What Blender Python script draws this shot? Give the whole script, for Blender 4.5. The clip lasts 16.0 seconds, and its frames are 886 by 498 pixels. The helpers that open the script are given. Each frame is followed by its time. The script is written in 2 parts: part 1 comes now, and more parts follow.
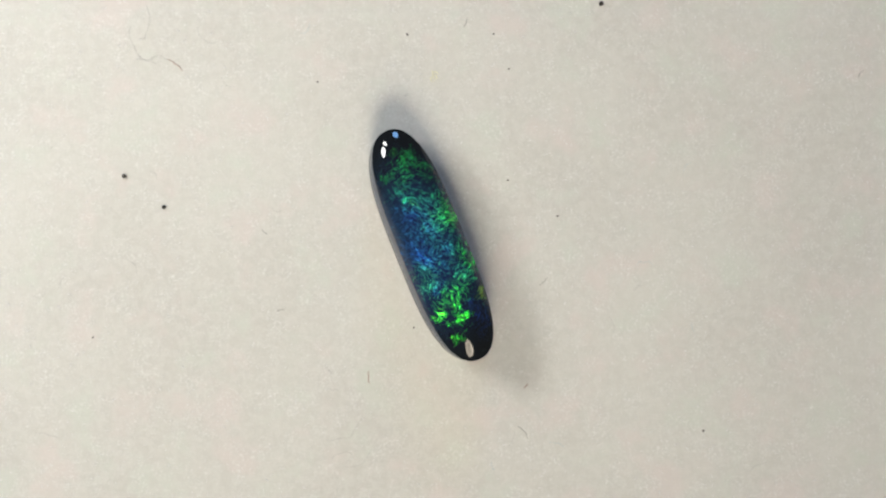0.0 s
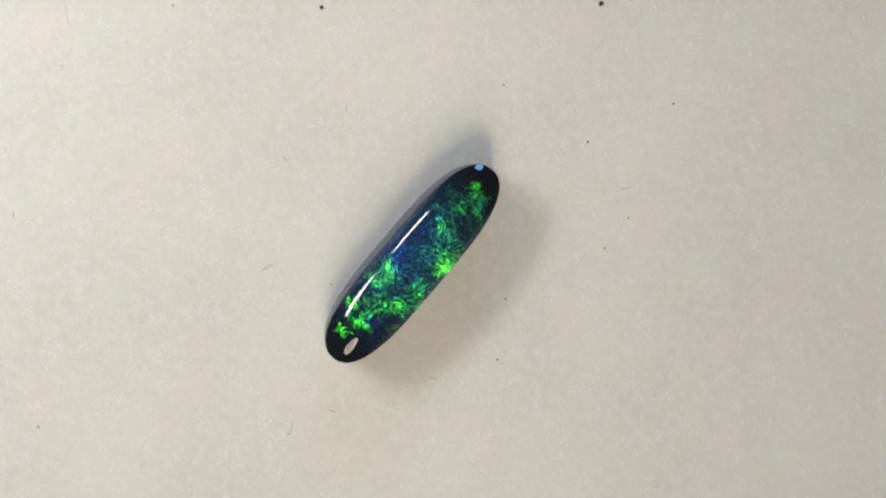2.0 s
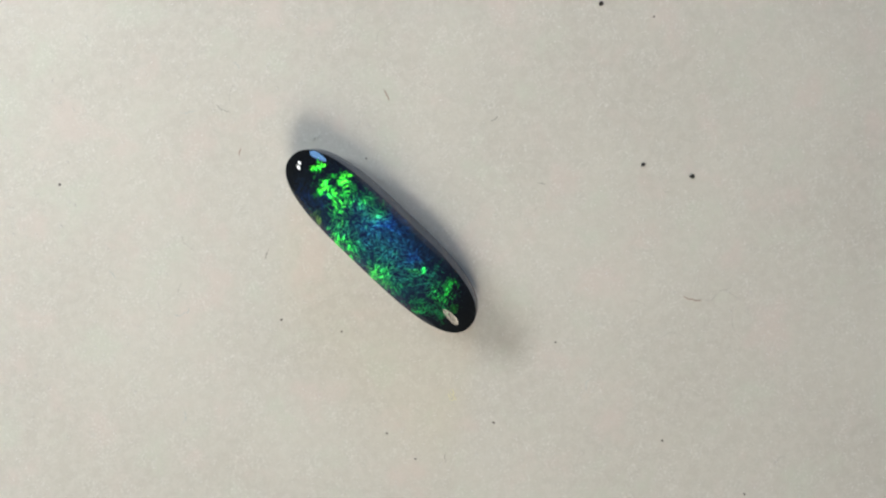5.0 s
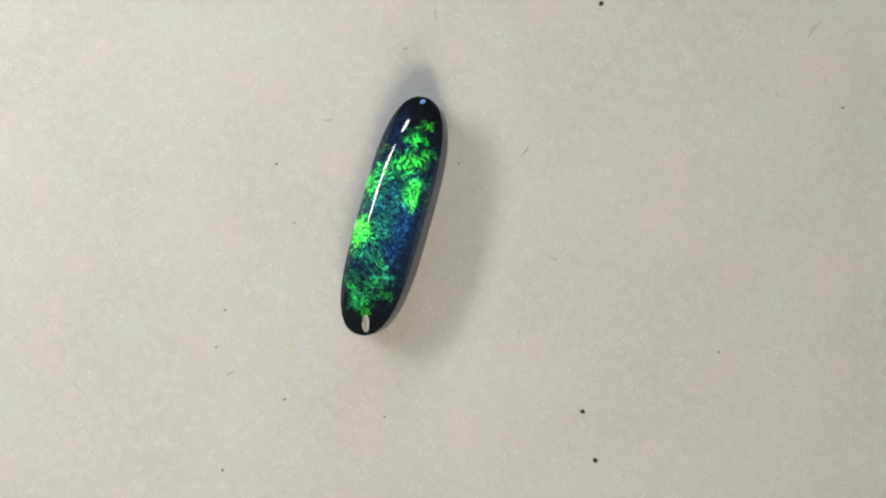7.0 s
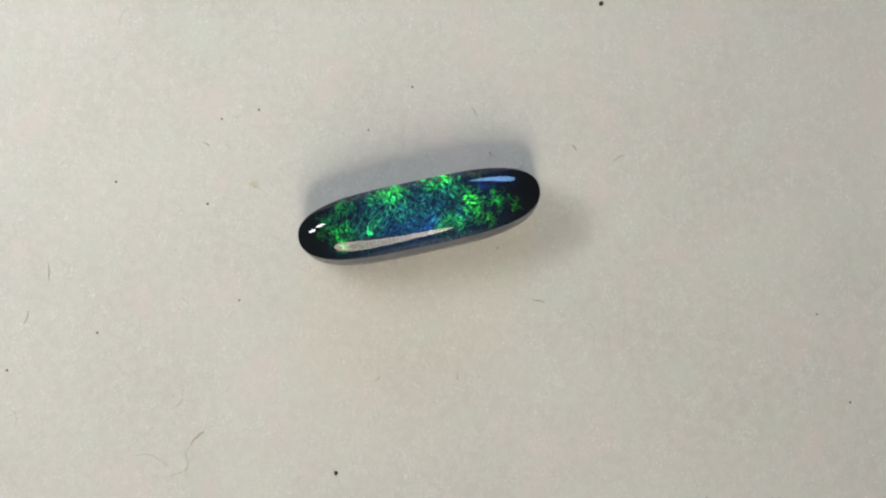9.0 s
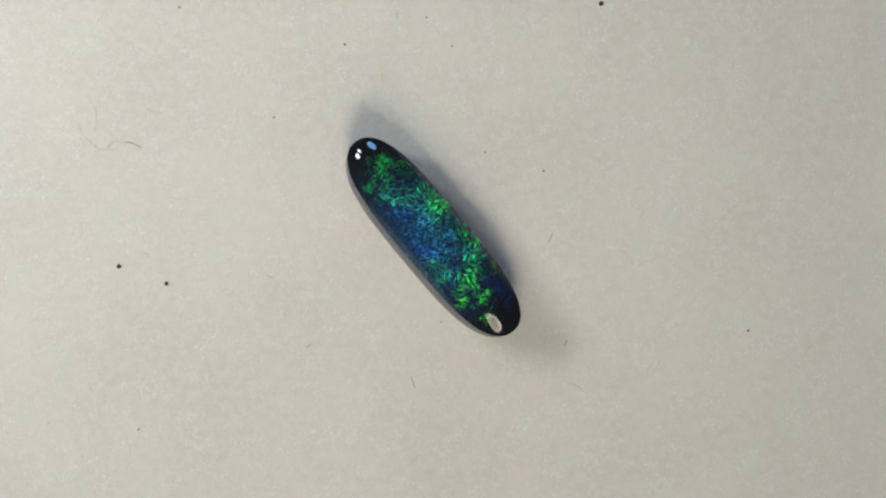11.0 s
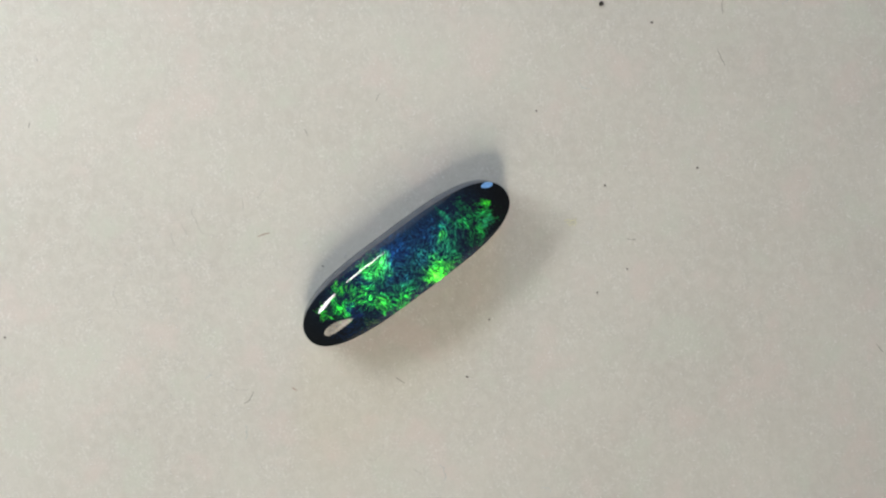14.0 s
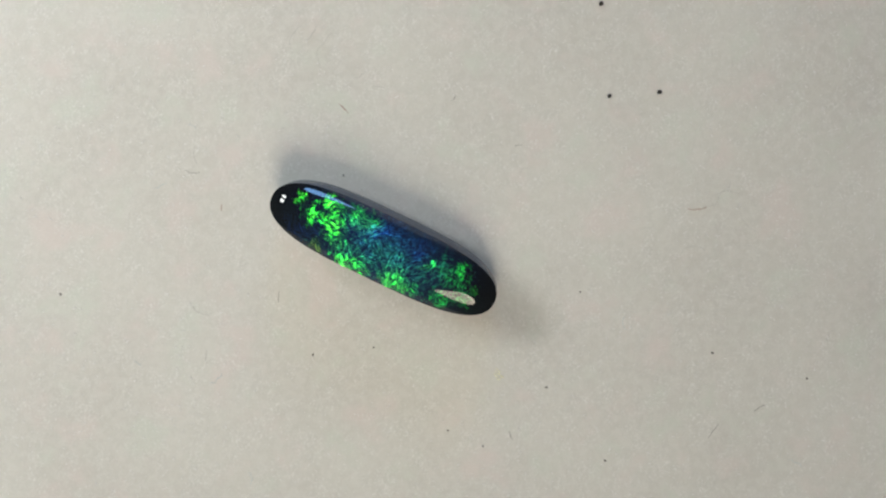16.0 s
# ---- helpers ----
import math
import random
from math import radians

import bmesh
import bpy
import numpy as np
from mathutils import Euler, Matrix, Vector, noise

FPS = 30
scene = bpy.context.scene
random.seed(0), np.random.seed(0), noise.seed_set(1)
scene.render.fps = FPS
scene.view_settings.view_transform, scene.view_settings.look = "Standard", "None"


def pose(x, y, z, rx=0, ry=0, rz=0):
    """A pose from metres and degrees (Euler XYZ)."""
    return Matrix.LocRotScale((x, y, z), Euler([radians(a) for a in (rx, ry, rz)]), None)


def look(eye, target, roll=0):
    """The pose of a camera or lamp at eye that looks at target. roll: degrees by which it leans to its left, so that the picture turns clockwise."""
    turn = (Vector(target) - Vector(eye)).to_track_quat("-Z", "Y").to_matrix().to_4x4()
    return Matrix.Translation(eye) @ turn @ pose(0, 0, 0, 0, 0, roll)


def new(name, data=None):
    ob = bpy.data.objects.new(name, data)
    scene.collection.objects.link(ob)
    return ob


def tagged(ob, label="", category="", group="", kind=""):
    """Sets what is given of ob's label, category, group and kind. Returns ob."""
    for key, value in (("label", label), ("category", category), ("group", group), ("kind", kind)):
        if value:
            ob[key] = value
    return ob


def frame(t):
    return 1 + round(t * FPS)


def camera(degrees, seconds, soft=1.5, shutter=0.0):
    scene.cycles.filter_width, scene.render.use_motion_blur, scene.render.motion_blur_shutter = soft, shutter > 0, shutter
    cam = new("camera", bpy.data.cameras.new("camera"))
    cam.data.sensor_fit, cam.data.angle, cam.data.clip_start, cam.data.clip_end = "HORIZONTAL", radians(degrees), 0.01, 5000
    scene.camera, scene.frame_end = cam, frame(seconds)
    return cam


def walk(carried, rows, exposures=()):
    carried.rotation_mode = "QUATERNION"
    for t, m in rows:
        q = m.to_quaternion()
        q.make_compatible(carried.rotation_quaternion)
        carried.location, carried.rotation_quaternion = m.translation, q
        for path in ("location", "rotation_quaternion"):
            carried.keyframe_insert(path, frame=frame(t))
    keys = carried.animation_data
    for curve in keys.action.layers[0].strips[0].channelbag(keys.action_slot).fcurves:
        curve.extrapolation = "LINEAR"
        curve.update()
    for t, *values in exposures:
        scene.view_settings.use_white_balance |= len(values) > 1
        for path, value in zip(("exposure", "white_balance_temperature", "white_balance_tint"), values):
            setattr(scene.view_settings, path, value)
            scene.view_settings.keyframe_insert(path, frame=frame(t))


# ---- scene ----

MM = 0.001
PX = 0.025 * MM                       # length of one unit of the plan
RATE = -31.100                        # degrees per second of the turntable
SECONDS = 16.0

# ---- camera ----
FOV = 45.0
HEIGHT = 784 * PX / math.tan(radians(FOV / 2))
cam = camera(FOV, SECONDS, soft=2.1)
EYE = pose(61.5 * PX, -19.7 * PX, HEIGHT)
walk(cam, [(0.0, EYE), (SECONDS, EYE)],
     [(0.0, 0.28, 6420, 10), (1.0, 0.19, 6420, 10), (2.0, 0.17, 6400, 10), (3.5, 0.01, 6350, 9.5), (4.5, 0.06, 6350, 9), (7.0, 0.08, 6340, 9.5),
      (8.5, 0.05, 6320, 9.5), (9.5, 0.03, 6310, 9), (12.0, -0.01, 6310, 9.5), (14.5, 0.0, 6330, 9.5), (16.0, -0.04, 6330, 9)])

# ---- light ----
world = bpy.data.worlds.new("world")
scene.world = world
world.use_nodes = True
world.node_tree.nodes["Background"].inputs[0].default_value = (1.0, 0.975, 0.93, 1)
world.node_tree.nodes["Background"].inputs[1].default_value = 0.135


def area_lamp(name, azimuth, elevation, distance, width, height, power, colour, spread=180, aim=(0, 0, 0)):
    data = bpy.data.lights.new(name, "AREA")
    data.shape, data.size, data.size_y = "ELLIPSE", width, height
    data.spread = radians(spread)
    data.energy, data.color = power, colour
    a, e = radians(azimuth), radians(elevation)
    eye = Vector((math.cos(a) * math.cos(e), math.sin(a) * math.cos(e), math.sin(e))) * distance
    ob = new(name, data)
    ob.matrix_world = look(eye, aim)
    return ob


desk = area_lamp("desk_lamp_light", -90, 34, 0.17, 0.086, 0.108, 0.0212, (1.0, 0.872, 0.68), 44, (-0.006, -0.002, 0))
area_lamp("side_lamp_light", 157, 28, 0.085, 0.0225, 0.0135, 0.0258, (0.99, 1.0, 0.96))
area_lamp("side_lamp_light", 137, 27, 0.085, 0.0160, 0.0135, 0.0172, (0.99, 1.0, 0.96))
area_lamp("window_light", 84, 15, 0.9, 0.30, 0.17, 1.8, (0.26, 0.54, 1.0))


def ringed(lamp):
    """The lamp's diffuser is brighter round its rim."""
    lamp.data.use_nodes = True
    t = lamp.data.node_tree
    emit = t.nodes["Emission"]
    geo = t.nodes.new("ShaderNodeNewGeometry")
    sub = t.nodes.new("ShaderNodeVectorMath")
    sub.operation = "DISTANCE"
    sub.inputs[1].default_value = (0.5, 0.5, 0.0)
    ramp = t.nodes.new("ShaderNodeMapRange")
    for name, value in (("From Min", 0.22), ("From Max", 0.40), ("To Min", 0.55), ("To Max", 1.45)):
        ramp.inputs[name].default_value = value
    t.links.new(geo.outputs["Parametric"], sub.inputs[0])
    t.links.new(sub.outputs["Value"], ramp.inputs["Value"])
    t.links.new(ramp.outputs[0], emit.inputs["Strength"])


ringed(desk)


# ---- materials ----
class Mat:
    """A node material under construction."""

    def __init__(self, name):
        self.m = bpy.data.materials.new(name)
        self.m.use_nodes = True
        self.t = self.m.node_tree
        self.t.nodes.clear()
        self.out = self.add("ShaderNodeOutputMaterial")

    def add(self, kind, operation="", use=""):
        n = self.t.nodes.new(kind)
        if operation:
            n.operation = operation
        if use:
            n.vector_type = use
        return n

    def link(self, a, b):
        self.t.links.new(a, b)

    def put(self, socket, value):
        if isinstance(value, bpy.types.NodeSocket):
            self.link(value, socket)
        else:
            socket.default_value = value

    def math(self, op, a, b=0.0, clamp=False):
        n = self.add("ShaderNodeMath", op)
        n.use_clamp = clamp
        self.put(n.inputs[0], a)
        self.put(n.inputs[1], b)
        return n.outputs[0]

    def vec(self, op, a, b):
        n = self.add("ShaderNodeVectorMath", op)
        self.put(n.inputs[0], a)
        self.put(n.inputs[1], b)
        return n.outputs[0]

    def scaled(self, a, f):
        n = self.add("ShaderNodeVectorMath", "SCALE")
        self.put(n.inputs[0], a)
        self.put(n.inputs["Scale"], f)
        return n.outputs[0]

    def noise(self, co, scale, detail=3.0, rough=0.55, distort=0.0):
        n = self.add("ShaderNodeTexNoise")
        self.link(co, n.inputs["Vector"])
        n.inputs["Scale"].default_value = scale
        n.inputs["Detail"].default_value = detail
        n.inputs["Roughness"].default_value = rough
        n.inputs["Distortion"].default_value = distort
        return n

    def span(self, v, a, b, c=0.0, d=1.0):
        n = self.add("ShaderNodeMapRange")
        n.interpolation_type = "SMOOTHSTEP"
        self.link(v, n.inputs["Value"])
        for s, x in zip(("From Min", "From Max", "To Min", "To Max"), (a, b, c, d)):
            n.inputs[s].default_value = x
        return n.outputs[0]

    def mix(self, fac, a, b, blend="MIX"):
        n = self.add("ShaderNodeMix")
        n.data_type, n.blend_type = "RGBA", blend
        self.put(n.inputs[0], fac)
        self.put(n.inputs[6], a)
        self.put(n.inputs[7], b)
        return n.outputs[2]

    def principled(self, colour, rough=0.5, **more):
        n = self.add("ShaderNodeBsdfPrincipled")
        self.put(n.inputs["Base Color"], colour)
        self.put(n.inputs["Roughness"], rough)
        for k, v in more.items():
            self.put(n.inputs[k.replace("_", " ")], v)
        return n

    def bump(self, height, strength, distance):
        n = self.add("ShaderNodeBump")
        n.inputs["Strength"].default_value = strength
        n.inputs["Distance"].default_value = distance
        self.link(height, n.inputs["Height"])
        return n.outputs[0]

    def done(self, shader):
        self.link(shader, self.out.inputs["Surface"])
        return self.m


def felt_material():
    k = Mat("white_felt")
    co = k.add("ShaderNodeTexCoord").outputs["Object"]
    broad = k.noise(co, 130, 3, 0.5).outputs["Fac"]
    mid = k.noise(co, 900, 4, 0.6).outputs["Fac"]
    fine = k.noise(co, 7500, 3, 0.7).outputs["Fac"]
    base = k.mix(k.span(broad, 0.3, 0.7), (0.63, 0.615, 0.575, 1), (0.69, 0.68, 0.635, 1))
    base = k.mix(k.math("MULTIPLY", k.span(mid, 0.35, 0.75), 0.28), base, (0.62, 0.62, 0.595, 1))
    # tufts: small pale clumps with shallow hollows between them
    tuft = k.noise(co, 2300, 3, 0.6, 0.5).outputs["Fac"]
    base = k.mix(k.span(tuft, 0.34, 0.70, 0.0, 0.40), k.scaled(base, 0.975), (0.76, 0.75, 0.715, 1))
    base = k.mix(k.math("MULTIPLY", k.span(fine, 0.42, 0.62), 0.06), base, (0.90, 0.90, 0.87, 1))
    # faint uneven tint of the wool, pink to green
    tint = k.noise(co, 330, 3, 0.55).outputs["Fac"]
    base = k.mix(k.math("MULTIPLY", k.span(tint, 0.52, 0.70), 0.6), base, (0.73, 0.66, 0.635, 1))
    base = k.mix(k.math("MULTIPLY", k.span(tint, 0.47, 0.30), 0.6), base, (0.655, 0.69, 0.625, 1))
    # pale dots put the sparkle and glints of lit fibres into the colour
    spark = k.noise(co, 8200, 3, 0.65).outputs["Fac"]
    base = k.mix(k.math("MULTIPLY", k.span(spark, 0.53, 0.64), k.span(mid, 0.42, 0.64, 0.05, 0.28)), base, (0.97, 0.97, 0.95, 1))
    glint = k.span(k.noise(co, 6200, 2, 0.6).outputs["Fac"], 0.52, 0.72)
    base = k.mix(k.math("MULTIPLY", glint, k.span(mid, 0.45, 0.65, 0.04, 0.30)), base, (0.98, 0.98, 0.97, 1))
    h = k.math("ADD", k.math("ADD", fine, k.math("MULTIPLY", spark, 0.7)), k.math("MULTIPLY", tuft, 1.2))
    p = k.principled(base, 0.85, Normal=k.bump(h, 0.115, 0.00006), Specular_IOR_Level=0.25)
    k.link(k.span(glint, 0.0, 1.0, 0.85, 0.55), p.inputs["Roughness"])
    p.inputs["Sheen Weight"].default_value = 0.2
    return k.done(p.outputs[0])


def plain_material(name, colour, rough=0.8, scale=3000.0, vary=0.25):
    k = Mat(name)
    co = k.add("ShaderNodeTexCoord").outputs["Object"]
    n = k.noise(co, scale, 4).outputs["Fac"]
    dark = tuple(c * (1 - vary) for c in colour) + (1,)
    light = tuple(min(1, c * (1 + vary)) for c in colour) + (1,)
    p = k.principled(k.mix(n, dark, light), rough, Normal=k.bump(n, 0.3, 0.1 / scale))
    return k.done(p.outputs[0])


FELT = felt_material()
FUZZ = plain_material("felt_fibre", (0.86, 0.85, 0.82), 0.45)
SPECK = plain_material("dark_grit", (0.03, 0.025, 0.02), 0.7)
LINT_DARK = plain_material("dark_lint", (0.33, 0.32, 0.305), 0.7)
LINT_PALE = plain_material("grey_lint", (0.58, 0.57, 0.545), 0.7)
LINT_RUST = plain_material("rust_lint", (0.46, 0.33, 0.28), 0.7)
LINT_BLUE = plain_material("blue_lint", (0.56, 0.62, 0.63), 0.7)
DUST = plain_material("grey_grit", (0.12, 0.11, 0.10), 0.8)
STAIN = plain_material("yellow_crumb", (0.86, 0.82, 0.60), 0.8)
TABLE = plain_material("table_paint", (0.45, 0.44, 0.42), 0.5, 300)
RIM = plain_material("turntable_plastic", (0.7, 0.7, 0.69), 0.4, 200, 0.05)


# ---- mesh helpers ----
def mesh_object(name, bm, material, parent=None, smooth=True):
    me = bpy.data.meshes.new(name)
    bm.to_mesh(me)
    bm.free()
    for p in me.polygons:
        p.use_smooth = smooth
    me.materials.append(material)
    ob = new(name, me)
    ob.parent = parent
    return ob


def part(name, bm, material, parent, label="", smooth=True):
    return tagged(mesh_object(name, bm, material, parent, smooth), label)


def box(bm, x0, y0, z0, x1, y1, z1):
    bmesh.ops.create_cube(bm, size=1, matrix=Matrix.Translation(((x0 + x1) / 2, (y0 + y1) / 2, (z0 + z1) / 2)) @ Matrix.Diagonal((x1 - x0, y1 - y0, z1 - z0, 1)))


def lathe(bm, profile, segments=128):
    """Turns a profile of (radius, height) about z."""
    rings = []
    for r, z in profile:
        if r < 1e-9:
            rings.append([bm.verts.new((0, 0, z))])
        else:
            rings.append([bm.verts.new((r * math.cos(a), r * math.sin(a), z)) for a in (2 * math.pi * i / segments for i in range(segments))])
    for a, b in zip(rings, rings[1:]):
        for i in range(segments):
            j = (i + 1) % segments
            quad = [a[i % len(a)], a[j % len(a)], b[j % len(b)], b[i % len(b)]]
            quad = list(dict.fromkeys(quad))
            if len(quad) > 2:
                bm.faces.new(quad)
    bmesh.ops.recalc_face_normals(bm, faces=bm.faces)


def tube(bm, points, radius, sides=5):
    """A thin strand through the points, tapered at both ends."""
    rings, n = [], len(points)
    for i, p in enumerate(points):
        d = (points[min(i + 1, n - 1)] - points[max(i - 1, 0)]).normalized()
        u = d.cross(Vector((0, 0, 1)))
        u = u.normalized() if u.length > 1e-6 else Vector((1, 0, 0))
        v = u.cross(d)
        r = radius * (0.45 + 0.55 * math.sin(math.pi * (i + 0.5) / n))
        rings.append([bm.verts.new(p + (u * math.cos(a) + v * math.sin(a)) * r) for a in (2 * math.pi * k / sides for k in range(sides))])
    for a, b in zip(rings, rings[1:]):
        for k in range(sides):
            bm.faces.new((a[k], a[(k + 1) % sides], b[(k + 1) % sides], b[k]))
    bm.faces.new(rings[0][::-1])
    bm.faces.new(rings[-1])


# ---- setting ----
def build_room():
    bm = bmesh.new()
    box(bm, -0.6, -0.4, -0.050, 0.6, 0.4, -0.022)
    tagged(mesh_object("table_top", bm, TABLE, smooth=False), "grey painted table top under the turntable", "table", kind="structure")


build_room()
MOVERS = []                           # things that ride on the turntable: object, place, height, heading


def build_turntable():
    root = new("turntable")
    tagged(root, "round turntable covered with lint-flecked white felt", "turntable")
    bm = bmesh.new()
    lathe(bm, [(0, -0.022), (0.05, -0.022), (0.05, -0.012), (0.064, -0.011), (0.0655, -0.0095), (0.0655, -0.0035), (0.0645, -0.0022), (0, -0.0022)])
    part("platter", bm, RIM, root, "plain pale plastic platter")
    bm = bmesh.new()
    lathe(bm, [(0, -0.0021), (0.0622, -0.0021), (0.0630, -0.0017), (0.0632, -0.0008), (0.0626, -0.0002), (0.0615, 0.0), (0.03, 0.0), (0, 0.0)])
    part("felt_cover", bm, FELT, root, "off-white fibrous felt cover")
    MOVERS.append((root, 0, 0, 0, 0))
    return root


turntable = build_turntable()


def build_opal():
    """Long oval cabochon: a domed coloured top over a dark backing."""
    root = new("opal_cabochon")
    tagged(root, "long oval polished black opal flashing green and blue", "gemstone")
    a, b, top = 212 * PX, 62 * PX, 79 * PX

    def outline(t, s, shift, wide):
        c, n = math.cos(t), math.sin(t)
        half = 0.28 * a * s + 0.72 * (a - wide * (1 - s))
        square = max(0.0, (s - 0.45) / 0.55) ** 2.5                   # the shoulders are squarer than the crown
        x = half * math.copysign(abs(c) ** (2 / (2.05 + 1.45 * square)), c)
        y = wide * s * math.copysign(abs(n) ** (2 / (2.0 + 0.3 * square)), n)
        return x, y + shift

    def shell(bm, levels):
        seg, rings = 128, []
        for s, z, shift, wide in levels:
            ring = []
            for i in range(seg):
                t = 2 * math.pi * i / seg
                # one long side rolls over steeply into the wall
                f = max(0.0, (s - 0.62) / 0.38) ** 2.2 if z > wall * 0.999 else max(0.0, z / wall) ** 3
                ring.append(bm.verts.new((*outline(t, s, shift, wide), z - 4 * PX * f * max(0.0, math.sin(t)) ** 0.8)))
            rings.append(ring)
        for r0, r1 in zip(rings, rings[1:]):
            for i in range(seg):
                j = (i + 1) % seg
                bm.faces.new((r0[i], r0[j], r1[j], r1[i]))
        bm.faces.new(rings[0][::-1])
        bm.faces.new(rings[-1])
        bmesh.ops.recalc_face_normals(bm, faces=bm.faces)

    wall, lean, crown = 53 * PX, -6 * PX, 57 * PX            # the crown sits off centre, so one long wall slopes outwards
    bm = bmesh.new()
    levels = []
    for i in range(33):
        s = math.sin(math.pi / 2 * (1 - i / 32.5))
        levels.append((s, wall + (top - wall) * (1 - s ** 3.1), lean, crown))
    shell(bm, levels)
    part("dome", bm, OPAL, root)
    bm = bmesh.new()
    low = -1.5 * PX
    levels = [(0.86, 0.0, low, b), (0.93, 2 * PX, low, b), (0.965, 8 * PX, low, b)]
    for i in range(9):
        k = i / 8
        levels.append((0.98 + 0.018 * k, (16 + 37 * k) * PX, low + (lean - low) * k ** 1.3, b + (crown - b) * k ** 1.3))
    shell(bm, levels)
    part("backing", bm, POTCH, root, "smooth dark backing layer, lightened grey-blue as if reflecting the felt")
    MOVERS.append((root, 34.0 * PX, -17.0 * PX, 2 * PX, 112))
    return root


class Opal(Mat):
    """Dark stone with sheets of tiny mirrors below the polish; each sheet faces its own way and so flashes at its own turn."""

    def begin(self):
        self.co = self.add("ShaderNodeTexCoord").outputs["Object"]
        self.uv = self.vec("MULTIPLY", self.co, (1 / (217 * PX), 1 / (66 * PX), 0))
        half = (0.5, 0.5, 0.5)
        flat = self.vec("MULTIPLY", self.co, (1, 1, 0))
        # ragged edges: the plan is bent by noise before the patches are drawn
        warp = self.noise(flat, 1900, 5, 0.75).outputs["Color"]
        self.flow = self.vec("ADD", self.uv, self.vec("MULTIPLY", self.vec("SUBTRACT", warp, half), (0.24, 0.80, 0)))
        # grains of the stone: ragged plates, each brushed in its own direction
        bent = self.vec("ADD", flat, self.scaled(self.vec("SUBTRACT", self.noise(flat, 2600, 3, 0.6).outputs["Color"], half), 0.00045))
        plates = self.add("ShaderNodeTexVoronoi")
        self.link(self.vec("MULTIPLY", bent, (1, 1, 0)), plates.inputs["Vector"])
        plates.inputs["Scale"].default_value = 1350
        way = self.add("ShaderNodeSeparateColor")
        self.link(plates.outputs["Color"], way.inputs[0])
        spin = self.add("ShaderNodeVectorRotate")
        spin.rotation_type = "Z_AXIS"
        self.link(bent, spin.inputs["Vector"])
        self.link(self.math("MULTIPLY", way.outputs[0], 3.1), spin.inputs["Angle"])
        brushed = self.vec("MULTIPLY", spin.outputs[0], (1.0, 0.14, 0.0))
        strokes = self.noise(brushed, 19500, 3, 0.68, 0.3).outputs["Fac"]
        clumps = self.noise(flat, 4200, 4, 0.75).outputs["Fac"]
        self.grain = self.math("ADD", self.math("MULTIPLY", strokes, 0.54), self.math("MULTIPLY", clumps, 0.46))
        self.cells = self.add("ShaderNodeTexVoronoi")
        self.link(brushed, self.cells.inputs["Vector"])
        self.cells.inputs["Scale"].default_value = 13000
        sep = self.add("ShaderNodeSeparateColor")
        self.link(self.cells.outputs["Color"], sep.inputs[0])
        self.pick = sep.outputs[2]
        small = self.vec("SUBTRACT", self.cells.outputs["Color"], half)
        large = self.vec("SUBTRACT", plates.outputs["Color"], half)
        self.jitter = self.vec("MULTIPLY", self.vec("ADD", self.scaled(small, 0.50), self.scaled(large, 0.55)), (1, 1, 0))
        self.lumps = self.math("MULTIPLY", self.span(way.outputs[1], 0.1, 0.9, 0.6, 1.4), self.math("MULTIPLY", self.span(sep.outputs[1], 0.2, 1.0, 0.6, 1.5), self.span(strokes, 0.30, 0.68, 0.4, 1.6)))
        self.shader = None

    def blob(self, u, v, ru, rv, turn=0.0, straight=False):
        m = self.add("ShaderNodeMapping", use="TEXTURE")
        m.inputs["Location"].default_value = (u, v, 0)
        m.inputs["Rotation"].default_value = (0, 0, radians(turn))
        m.inputs["Scale"].default_value = (ru, rv, 1)
        self.link(self.uv if straight else self.flow, m.inputs["Vector"])
        n = self.add("ShaderNodeVectorMath", "LENGTH")
        self.link(m.outputs[0], n.inputs[0])
        return self.span(n.outputs["Value"], 1.75, 0.35)

    def patches(self, blobs):
        total = None
        for b in blobs:
            v = self.blob(*b)
            total = v if total is None else self.math("MAXIMUM", total, v)
        return total

    def sheet(self, azimuth, colour, other, strength, blobs, rough=0.40, tilt=23.5, scatter=0.42, cover=0.5):
        """One sheet of mirrors that faces azimuth (degrees in the stone's plan) at that tilt; cover is the share of it that is whole."""
        area = self.patches(blobs)
        edge = 0.80 - 0.32 * cover
        keep = self.span(self.math("ADD", self.grain, self.math("MULTIPLY", area, 0.17)), edge - 0.03, edge + 0.15)
        amount = self.math("MULTIPLY", self.math("MULTIPLY", self.math("POWER", area, 0.6), keep), self.math("MULTIPLY", self.lumps, strength))
        t, a = radians(tilt), radians(azimuth)
        facing = (math.sin(t) * math.cos(a), math.sin(t) * math.sin(a), math.cos(t))
        turned = self.vec("ADD", self.scaled(self.jitter, scatter), facing)
        tr = self.add("ShaderNodeVectorTransform", use="NORMAL")
        tr.convert_from, tr.convert_to = "OBJECT", "WORLD"
        self.link(turned, tr.inputs[0])
        unit = self.add("ShaderNodeVectorMath", "NORMALIZE")
        self.link(tr.outputs[0], unit.inputs[0])
        g = self.add("ShaderNodeBsdfAnisotropic")
        tint = self.mix(self.span(self.pick, 0.3, 0.9), (*colour, 1), (*other, 1))
        self.link(self.scaled(tint, amount), g.inputs["Color"])
        g.inputs["Roughness"].default_value = rough
        self.link(unit.outputs[0], g.inputs["Normal"])
        self.join(g.outputs[0])

    def join(self, shader):
        if self.shader is None:
            self.shader = shader
        else:
            n = self.add("ShaderNodeAddShader")
            self.link(self.shader, n.inputs[0])
            self.link(shader, n.inputs[1])
            self.shader = n.outputs[0]


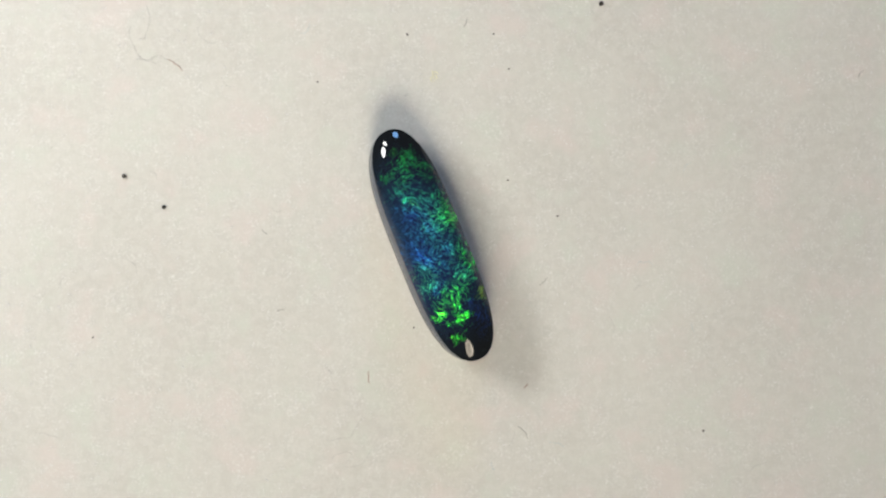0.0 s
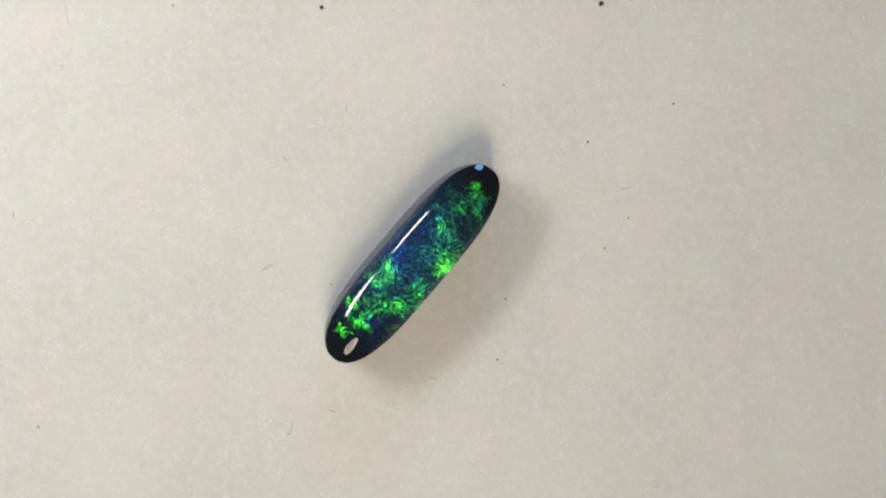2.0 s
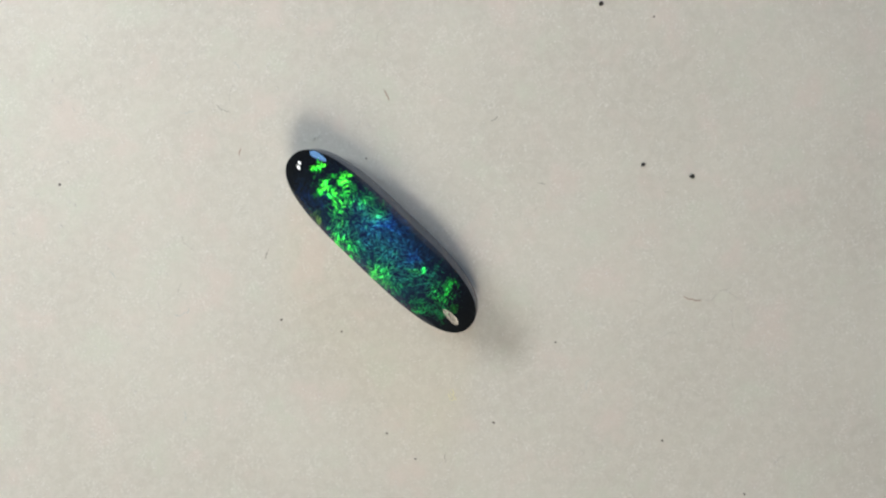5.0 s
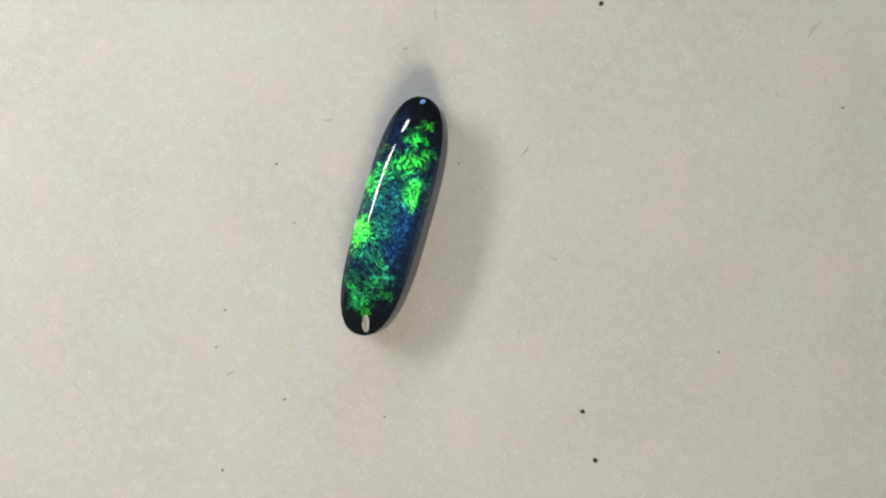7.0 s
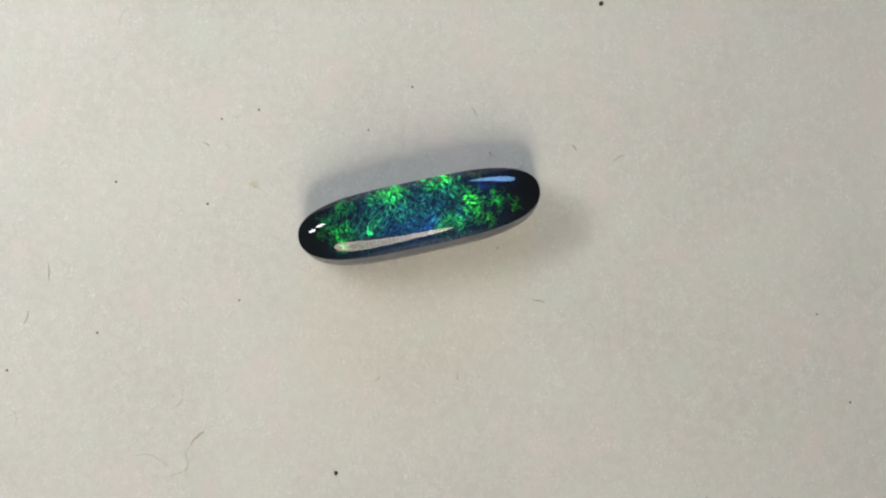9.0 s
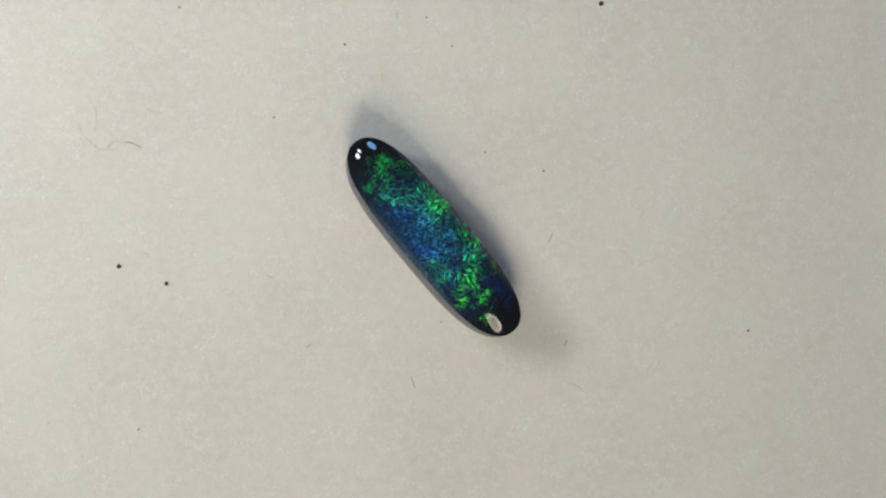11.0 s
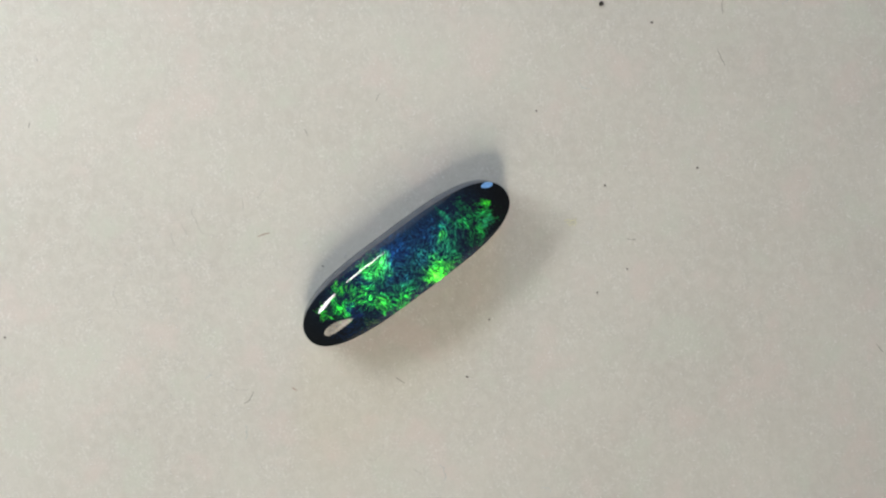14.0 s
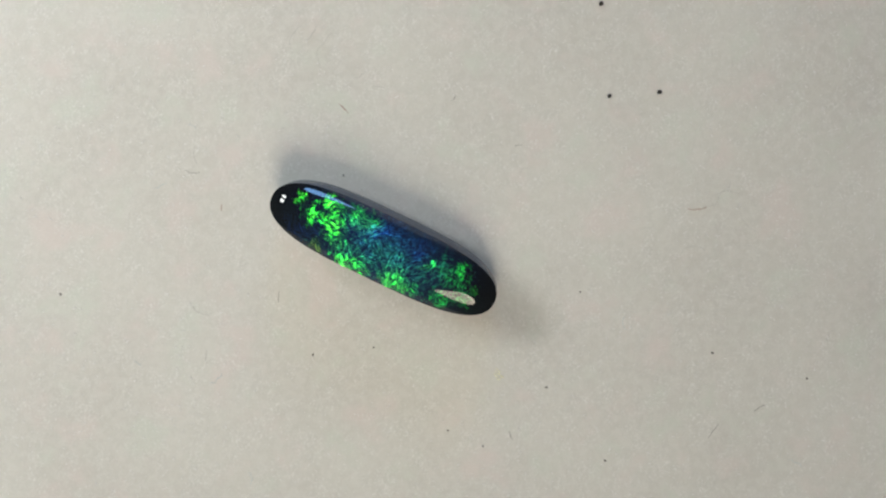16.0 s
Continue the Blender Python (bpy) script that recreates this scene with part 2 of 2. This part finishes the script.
MOSS, YELLOW = (0.02, 0.48, 0.08), (0.40, 0.85, 0.01)
GREEN, LIME, TEAL, BLUE, DEEP = (0.03, 0.80, 0.04), (0.10, 0.95, 0.03), (0.03, 0.42, 0.27), (0.01, 0.10, 0.55), (0.01, 0.02, 0.40)


def opal_material():
    k = Opal("black_opal")
    k.begin()
    body = k.blob(0.0, 0.0, 0.54, 1.5)
    haze = k.mix(k.span(k.grain, 0.38, 0.62), (0.006, 0.018, 0.058, 1), (0.012, 0.046, 0.095, 1))
    base = k.mix(body, (0.004, 0.006, 0.008, 1), haze)
    k.join(k.principled(base, 0.035, Specular_IOR_Level=0.42).outputs[0])
    # flashes, one line for each way that the sheets face
    k.sheet(288, TEAL, MOSS, 0.14, [(0.0, -0.25, 0.40, 0.60)], rough=0.46, cover=0.50)
    k.sheet(30, TEAL, MOSS, 0.095, [(0.10, -0.25, 0.40, 0.55)], rough=0.46, cover=0.50)
    k.sheet(85, (0.03, 0.30, 0.24), TEAL, 0.06, [(0.15, -0.15, 0.40, 0.70)], rough=0.5, cover=0.50)
    k.sheet(160, YELLOW, YELLOW, 0.20, [(-0.49, -0.78, 0.05, 0.11, 20)], cover=0.62)
    k.sheet(182, GREEN, LIME, 1.1, [(-0.53, 0.46, 0.055, 0.20), (-0.53, 0.0, 0.05, 0.12), (-0.61, -0.04, 0.028, 0.26), (-0.75, 0.22, 0.035, 0.14)], tilt=21, scatter=0.34, cover=0.60)
    k.sheet(180, TEAL, MOSS, 0.020, [(-0.34, -0.07, 0.10, 0.05, 4), (-0.33, -0.48, 0.07, 0.22), (0.11, -0.51, 0.08, 0.20), (-0.01, -0.78, 0.06, 0.18),
                                    (-0.10, -0.65, 0.014, 0.30), (0.75, -0.20, 0.07, 0.18), (0.57, -0.59, 0.06, 0.14)], cover=0.62)
    k.sheet(185, BLUE, DEEP, 0.08, [(0.27, 0.29, 0.07, 0.18), (-0.27, 0.30, 0.05, 0.12), (-0.09, 0.20, 0.18, 0.47)], cover=0.66)
    k.sheet(208, GREEN, MOSS, 0.06, [(0.76, -0.15, 0.05, 0.20), (-0.33, -0.50, 0.06, 0.22), (-0.12, -0.55, 0.09, 0.26), (0.38, -0.15, 0.07, 0.30)], cover=0.50)
    k.sheet(226, GREEN, LIME, 0.22, [(-0.21, 0.25, 0.11, 0.34), (-0.32, -0.47, 0.08, 0.26), (0.37, 0.0, 0.04, 0.13), (0.78, -0.02, 0.05, 0.18), (-0.72, 0.04, 0.06, 0.05)], cover=0.58)
    k.sheet(228, MOSS, TEAL, 0.14, [(-0.12, -0.57, 0.09, 0.28), (0.34, -0.41, 0.09, 0.27), (0.70, -0.38, 0.09, 0.25), (0.45, 0.40, 0.04, 0.16)], cover=0.60)
    k.sheet(225, BLUE, DEEP, 0.10, [(-0.57, -0.12, 0.05, 0.17), (0.04, 0.29, 0.06, 0.16), (-0.02, 0.70, 0.16, 0.30)], cover=0.62)
    k.sheet(244, LIME, GREEN, 0.30, [(0.17, -0.76, 0.12, 0.34)], scatter=0.30, cover=0.74)
    k.sheet(258, LIME, GREEN, 0.38, [(-0.20, 0.46, 0.12, 0.32), (0.22, -0.72, 0.12, 0.27)], scatter=0.34, cover=0.70)
    k.sheet(260, GREEN, MOSS, 0.36, [(-0.63, 0.04, 0.10, 0.28), (-0.36, -0.13, 0.13, 0.26), (-0.24, -0.71, 0.15, 0.22)], cover=0.46)
    k.sheet(258, MOSS, GREEN, 0.17, [(0.70, -0.28, 0.14, 0.38), (0.40, 0.12, 0.035, 0.10), (0.52, -0.05, 0.08, 0.26)], cover=0.50)
    k.sheet(262, TEAL, MOSS, 0.16, [(0.47, 0.38, 0.013, 0.33, 4, True)], cover=0.85, scatter=0.2)
    k.sheet(272, BLUE, DEEP, 0.11, [(0.14, 0.28, 0.12, 0.22), (0.25, 0.48, 0.10, 0.18), (-0.17, -0.12, 0.04, 0.10)], cover=0.66)
    k.sheet(290, GREEN, LIME, 0.42, [(-0.50, 0.48, 0.065, 0.25), (-0.43, 0.05, 0.075, 0.50, 4), (-0.19, -0.80, 0.14, 0.26), (-0.76, 0.33, 0.03, 0.10), (-0.62, 0.07, 0.045, 0.11)], cover=0.56)
    k.sheet(286, YELLOW, LIME, 0.22, [(-0.52, -0.67, 0.045, 0.13)], cover=0.56)
    k.sheet(292, MOSS, GREEN, 0.24, [(-0.25, 0.48, 0.15, 0.30), (0.22, -0.66, 0.18, 0.30), (0.40, 0.10, 0.04, 0.13), (0.63, 0.20, 0.08, 0.34), (0.57, -0.62, 0.10, 0.22)], cover=0.56)
    k.sheet(290, TEAL, MOSS, 0.13, [(-0.22, -0.50, 0.11, 0.26), (0.50, -0.03, 0.06, 0.32), (0.05, -0.1, 0.16, 0.40)], cover=0.54)
    k.sheet(335, GREEN, MOSS, 0.15, [(-0.43, 0.10, 0.09, 0.45), (-0.20, -0.80, 0.14, 0.25), (0.18, -0.72, 0.12, 0.25), (0.64, 0.0, 0.08, 0.34)], cover=0.50)
    k.sheet(340, BLUE, TEAL, 0.08, [(0.10, 0.20, 0.30, 0.50)], cover=0.56)
    k.sheet(16, LIME, GREEN, 0.10, [(-0.45, 0.12, 0.085, 0.38), (0.17, -0.85, 0.066, 0.13)], cover=0.62)
    k.sheet(18, GREEN, MOSS, 0.075, [(-0.39, -0.47, 0.09, 0.22), (-0.21, 0.48, 0.08, 0.20), (0.18, -0.55, 0.11, 0.26), (0.28, -0.61, 0.07, 0.28), (0.68, -0.33, 0.08, 0.32), (0.61, 0.45, 0.04, 0.14)], cover=0.54)
    k.sheet(20, TEAL, MOSS, 0.10, [(-0.27, -0.18, 0.11, 0.38), (0.03, -0.74, 0.10, 0.18), (0.40, -0.40, 0.08, 0.48), (0.11, 0.32, 0.13, 0.18), (0.50, 0.07, 0.06, 0.42)], cover=0.60)
    k.sheet(22, BLUE, DEEP, 0.10, [(-0.06, -0.27, 0.06, 0.26), (0.23, 0.24, 0.16, 0.24), (-0.70, -0.48, 0.13, 0.25)], cover=0.62)
    k.sheet(46, GREEN, MOSS, 0.10, [(-0.44, -0.08, 0.09, 0.36), (-0.20, -0.88, 0.045, 0.13), (0.07, -0.40, 0.045, 0.15), (0.29, -0.78, 0.05, 0.16)], cover=0.54)
    k.sheet(48, TEAL, (0.06, 0.60, 0.42), 0.14, [(-0.31, -0.62, 0.09, 0.30), (-0.28, 0.48, 0.10, 0.30), (0.29, -0.38, 0.09, 0.28), (0.05, -0.1, 0.2, 0.4)], cover=0.54)
    k.sheet(50, BLUE, DEEP, 0.11, [(-0.35, 0.36, 0.05, 0.14), (0.02, 0.29, 0.13, 0.35)], cover=0.64)
    k.sheet(52, MOSS, TEAL, 0.10, [(0.63, -0.15, 0.10, 0.32), (0.34, 0.11, 0.08, 0.24)], cover=0.50)
    k.sheet(82, GREEN, MOSS, 0.09, [(0.59, 0.0, 0.06, 0.40), (0.53, -0.69, 0.13, 0.20), (-0.22, -0.92, 0.10, 0.15), (0.07, -0.46, 0.04, 0.11)], cover=0.50)
    k.sheet(86, GREEN, LIME, 0.17, [(-0.42, -0.10, 0.10, 0.28, -20), (-0.55, 0.22, 0.04, 0.22)], cover=0.36)
    k.sheet(84, TEAL, MOSS, 0.11, [(0.26, -0.59, 0.20, 0.38), (0.35, -0.02, 0.12, 0.30), (-0.27, -0.59, 0.08, 0.24)], cover=0.60)
    k.sheet(84, DEEP, BLUE, 0.17, [(-0.61, -0.55, 0.13, 0.30), (-0.29, 0.16, 0.06, 0.14), (-0.05, 0.18, 0.13, 0.24)], cover=0.66)
    k.sheet(120, TEAL, MOSS, 0.025, [(0.30, -0.40, 0.22, 0.40), (0.62, 0.0, 0.10, 0.50), (-0.35, -0.20, 0.10, 0.40)], cover=0.52)
    k.sheet(130, BLUE, DEEP, 0.10, [(0.05, 0.1, 0.40, 0.6)], cover=0.58)
    return k.done(k.shader)


OPAL = opal_material()
# dark backing; its lighter grey-blue paints in the felt's reflection on the wall
POTCH = plain_material("potch", (0.088, 0.098, 0.120), 0.2, 2500, 0.3)
opal = build_opal()


# ---- lint and grit on the felt ----
def felt_fuzz(root, count=6500, reach=24.5):
    """Loose fibre ends that stand out of the felt."""
    rng = random.Random(5)
    bm = bmesh.new()
    for _ in range(count):
        r, a = reach * MM * math.sqrt(rng.random()), rng.uniform(0, 2 * math.pi)
        p = Vector((r * math.cos(a), r * math.sin(a), 0.3 * PX))
        h = rng.uniform(0, 2 * math.pi)
        n, bend = rng.uniform(2.5, 7) * PX, rng.uniform(-1.2, 1.2)
        pts = [p]
        for i in range(3):
            pts.append(pts[-1] + Vector((math.cos(h), math.sin(h), rng.uniform(0.0, 0.5))) * n / 3)
            h += bend / 3
        tube(bm, pts, (rng.uniform(0.7, 1.0) if rng.random() < 0.15 else rng.uniform(0.3, 0.7)) * PX, 3)
    tagged(mesh_object("fuzz", bm, FUZZ, root), "fine loose white fibres of the felt", kind="stuff")


felt_fuzz(turntable)
LINT_RNG = random.Random(11)


def lint_fibre(x, y, length, material, label, radius=0.75, curl=1.0):
    """One curled strand that lies on the felt, its middle at (x, y)."""
    g, n = LINT_RNG, 10
    h, pts, p = 0.0, [], Vector((0, 0, 0))
    bend, wave = g.uniform(-1.6, 1.6) * curl, g.uniform(0.2, 0.9) * curl
    phase = g.uniform(0, 6.28)
    for i in range(n + 1):
        pts.append(p.copy())
        p += Vector((math.cos(h), math.sin(h), 0)) * length * PX / n
        h += bend / n + wave * math.sin(phase + i * 1.3) * 0.5
    mid = sum(pts, Vector()) / len(pts)
    lift = radius * PX
    pts = [q - mid + Vector((0, 0, lift + abs(math.sin(phase + i * 0.9)) * 0.5 * PX)) for i, q in enumerate(pts)]
    bm = bmesh.new()
    tube(bm, pts, radius * PX, 5)
    ob = mesh_object("lint_fibre", bm, material)
    tagged(ob, label, "lint", "lint on the felt")
    MOVERS.append((ob, x * PX, y * PX, 0.0, g.uniform(0, 360)))


def grit(x, y, size, material, name, label, category):
    """A small rough crumb."""
    bm = bmesh.new()
    bmesh.ops.create_icosphere(bm, subdivisions=2, radius=size / 2 * PX)
    for v in bm.verts:
        k = 1 + 0.55 * noise.noise(v.co * (2.2 / (size * PX)) + Vector((x, y, 0)) * 0.37)
        v.co = Vector((v.co.x * k, v.co.y * k * 0.8, v.co.z * k * 0.5))
    low = min(v.co.z for v in bm.verts)
    bmesh.ops.translate(bm, verts=bm.verts, vec=(0, 0, -low))
    ob = mesh_object(name, bm, material)
    tagged(ob, label, category, "grit on the felt")
    MOVERS.append((ob, x * PX, y * PX, 0.0, LINT_RNG.uniform(0, 360)))


BLACK_GRIT = ((-502, 109, 9), (-432, 55, 8))
SMALL_GRIT = ((-2, 360, 6), (178, 299, 5), (-160, 276, 5), (-558, -176, 5), (10, -159, 4), (176, 102, 5), (522, -341, 7), (-260, 513, 6),
              (264, 39, 6), (-353, 659, 6), (-467, -652, 6), (151, 361, 5), (9, 526, 6), (-152, -820, 6), (-9, -735, 5))
DARK_LINT = ((102, 381, 17), (800, 291, 18), (-254, 10, 14), (-226, -128, 15), (-169, 616, 32), (204, -343, 28), (-342, -732, 40),
             (-362, -599, 12), (-256, 641, 26), (399, 758, 20), (240, -77, 20))
PALE_LINT = ((-448, 316, 90), (-462, 381, 70), (-118, -384, 50), (182, -359, 40), (-638, -349, 45), (358, -149, 45), (-132, -269, 25),
             (-232, 49, 25), (618, -404, 42), (-140, -235, 20), (-22, -528, 60), (-88, -397, 60), (-322, 273, 30))
PALE_CURLS = ((-433, 632, 40), (406, -86, 25), (304, 560, 55), (-485, -53, 42), (-613, -76, 25), (-112, -347, 85), (-477, 335, 90),
              (-357, 354, 60), (-450, 113, 24), (-632, 159, 14), (-653, -103, 30), (-207, -733, 46))
RUST_LINT = ((208, -262, 12), (-70, -246, 22), (-412, 307, 34))
BLUE_LINT = ((418, -44, 34), (492, 126, 25), (262, -364, 30), (149, -404, 18), (-238, 756, 32), (-180, 369, 30), (503, -159, 18))
for x, y, n in BLACK_GRIT:
    grit(x, y, n, SPECK, "grit_speck", "black rough grit speck lying on the felt", "grit")
for x, y, n in SMALL_GRIT:
    grit(x, y, n * 0.75, DUST, "grit_speck", "tiny dark grit speck lying on the felt", "grit")
for x, y, n in DARK_LINT:
    lint_fibre(x, y, n, LINT_DARK, "short dark grey lint fibre lying on the felt", 0.6, 0.6)
for x, y, n in PALE_LINT + PALE_CURLS:
    lint_fibre(x, y, n, LINT_PALE, "curled pale grey lint fibre lying on the felt", 0.42, 1.6)
for x, y, n in RUST_LINT:
    lint_fibre(x, y, n, LINT_RUST, "short rust-brown lint fibre lying on the felt", 0.9, 0.7)
for x, y, n in BLUE_LINT:
    lint_fibre(x, y, n, LINT_BLUE, "curled pale blue lint fibre lying on the felt", 0.5, 1.8)
for dx, dy, n in ((0, 0, 22), (3, 5, 16), (-3, -6, 14), (5, -2, 12)):
    lint_fibre(44 + dx, 287 + dy, n, STAIN, "pale yellow lint fibre pressed into the felt", 0.8, 1.6)

# added speck: just touches the turning felt, stands in for a dot fixed in view
grit(341, 414, 9, SPECK, "fixed_dot", "dark speck added on the turning felt for a dot fixed in view", "dust")
STILL = MOVERS.pop()
STILL[0].matrix_world = pose(*STILL[1:4], 0, 0, 40)

TILT = {"opal_cabochon": pose(0, 0, 0, 5.5, 0, 0)}   # leans on the soft felt


def motions():
    step = 0.25
    for ob, x, y, z, heading in MOVERS:
        rows = []
        for i in range(int(SECONDS / step) + 1):
            t = i * step
            turn = pose(0, 0, 0, 0, 0, RATE * t)
            rows.append((t, turn @ pose(x, y, z, 0, 0, heading) @ TILT.get(ob.name, Matrix())))
        walk(ob, rows)


motions()
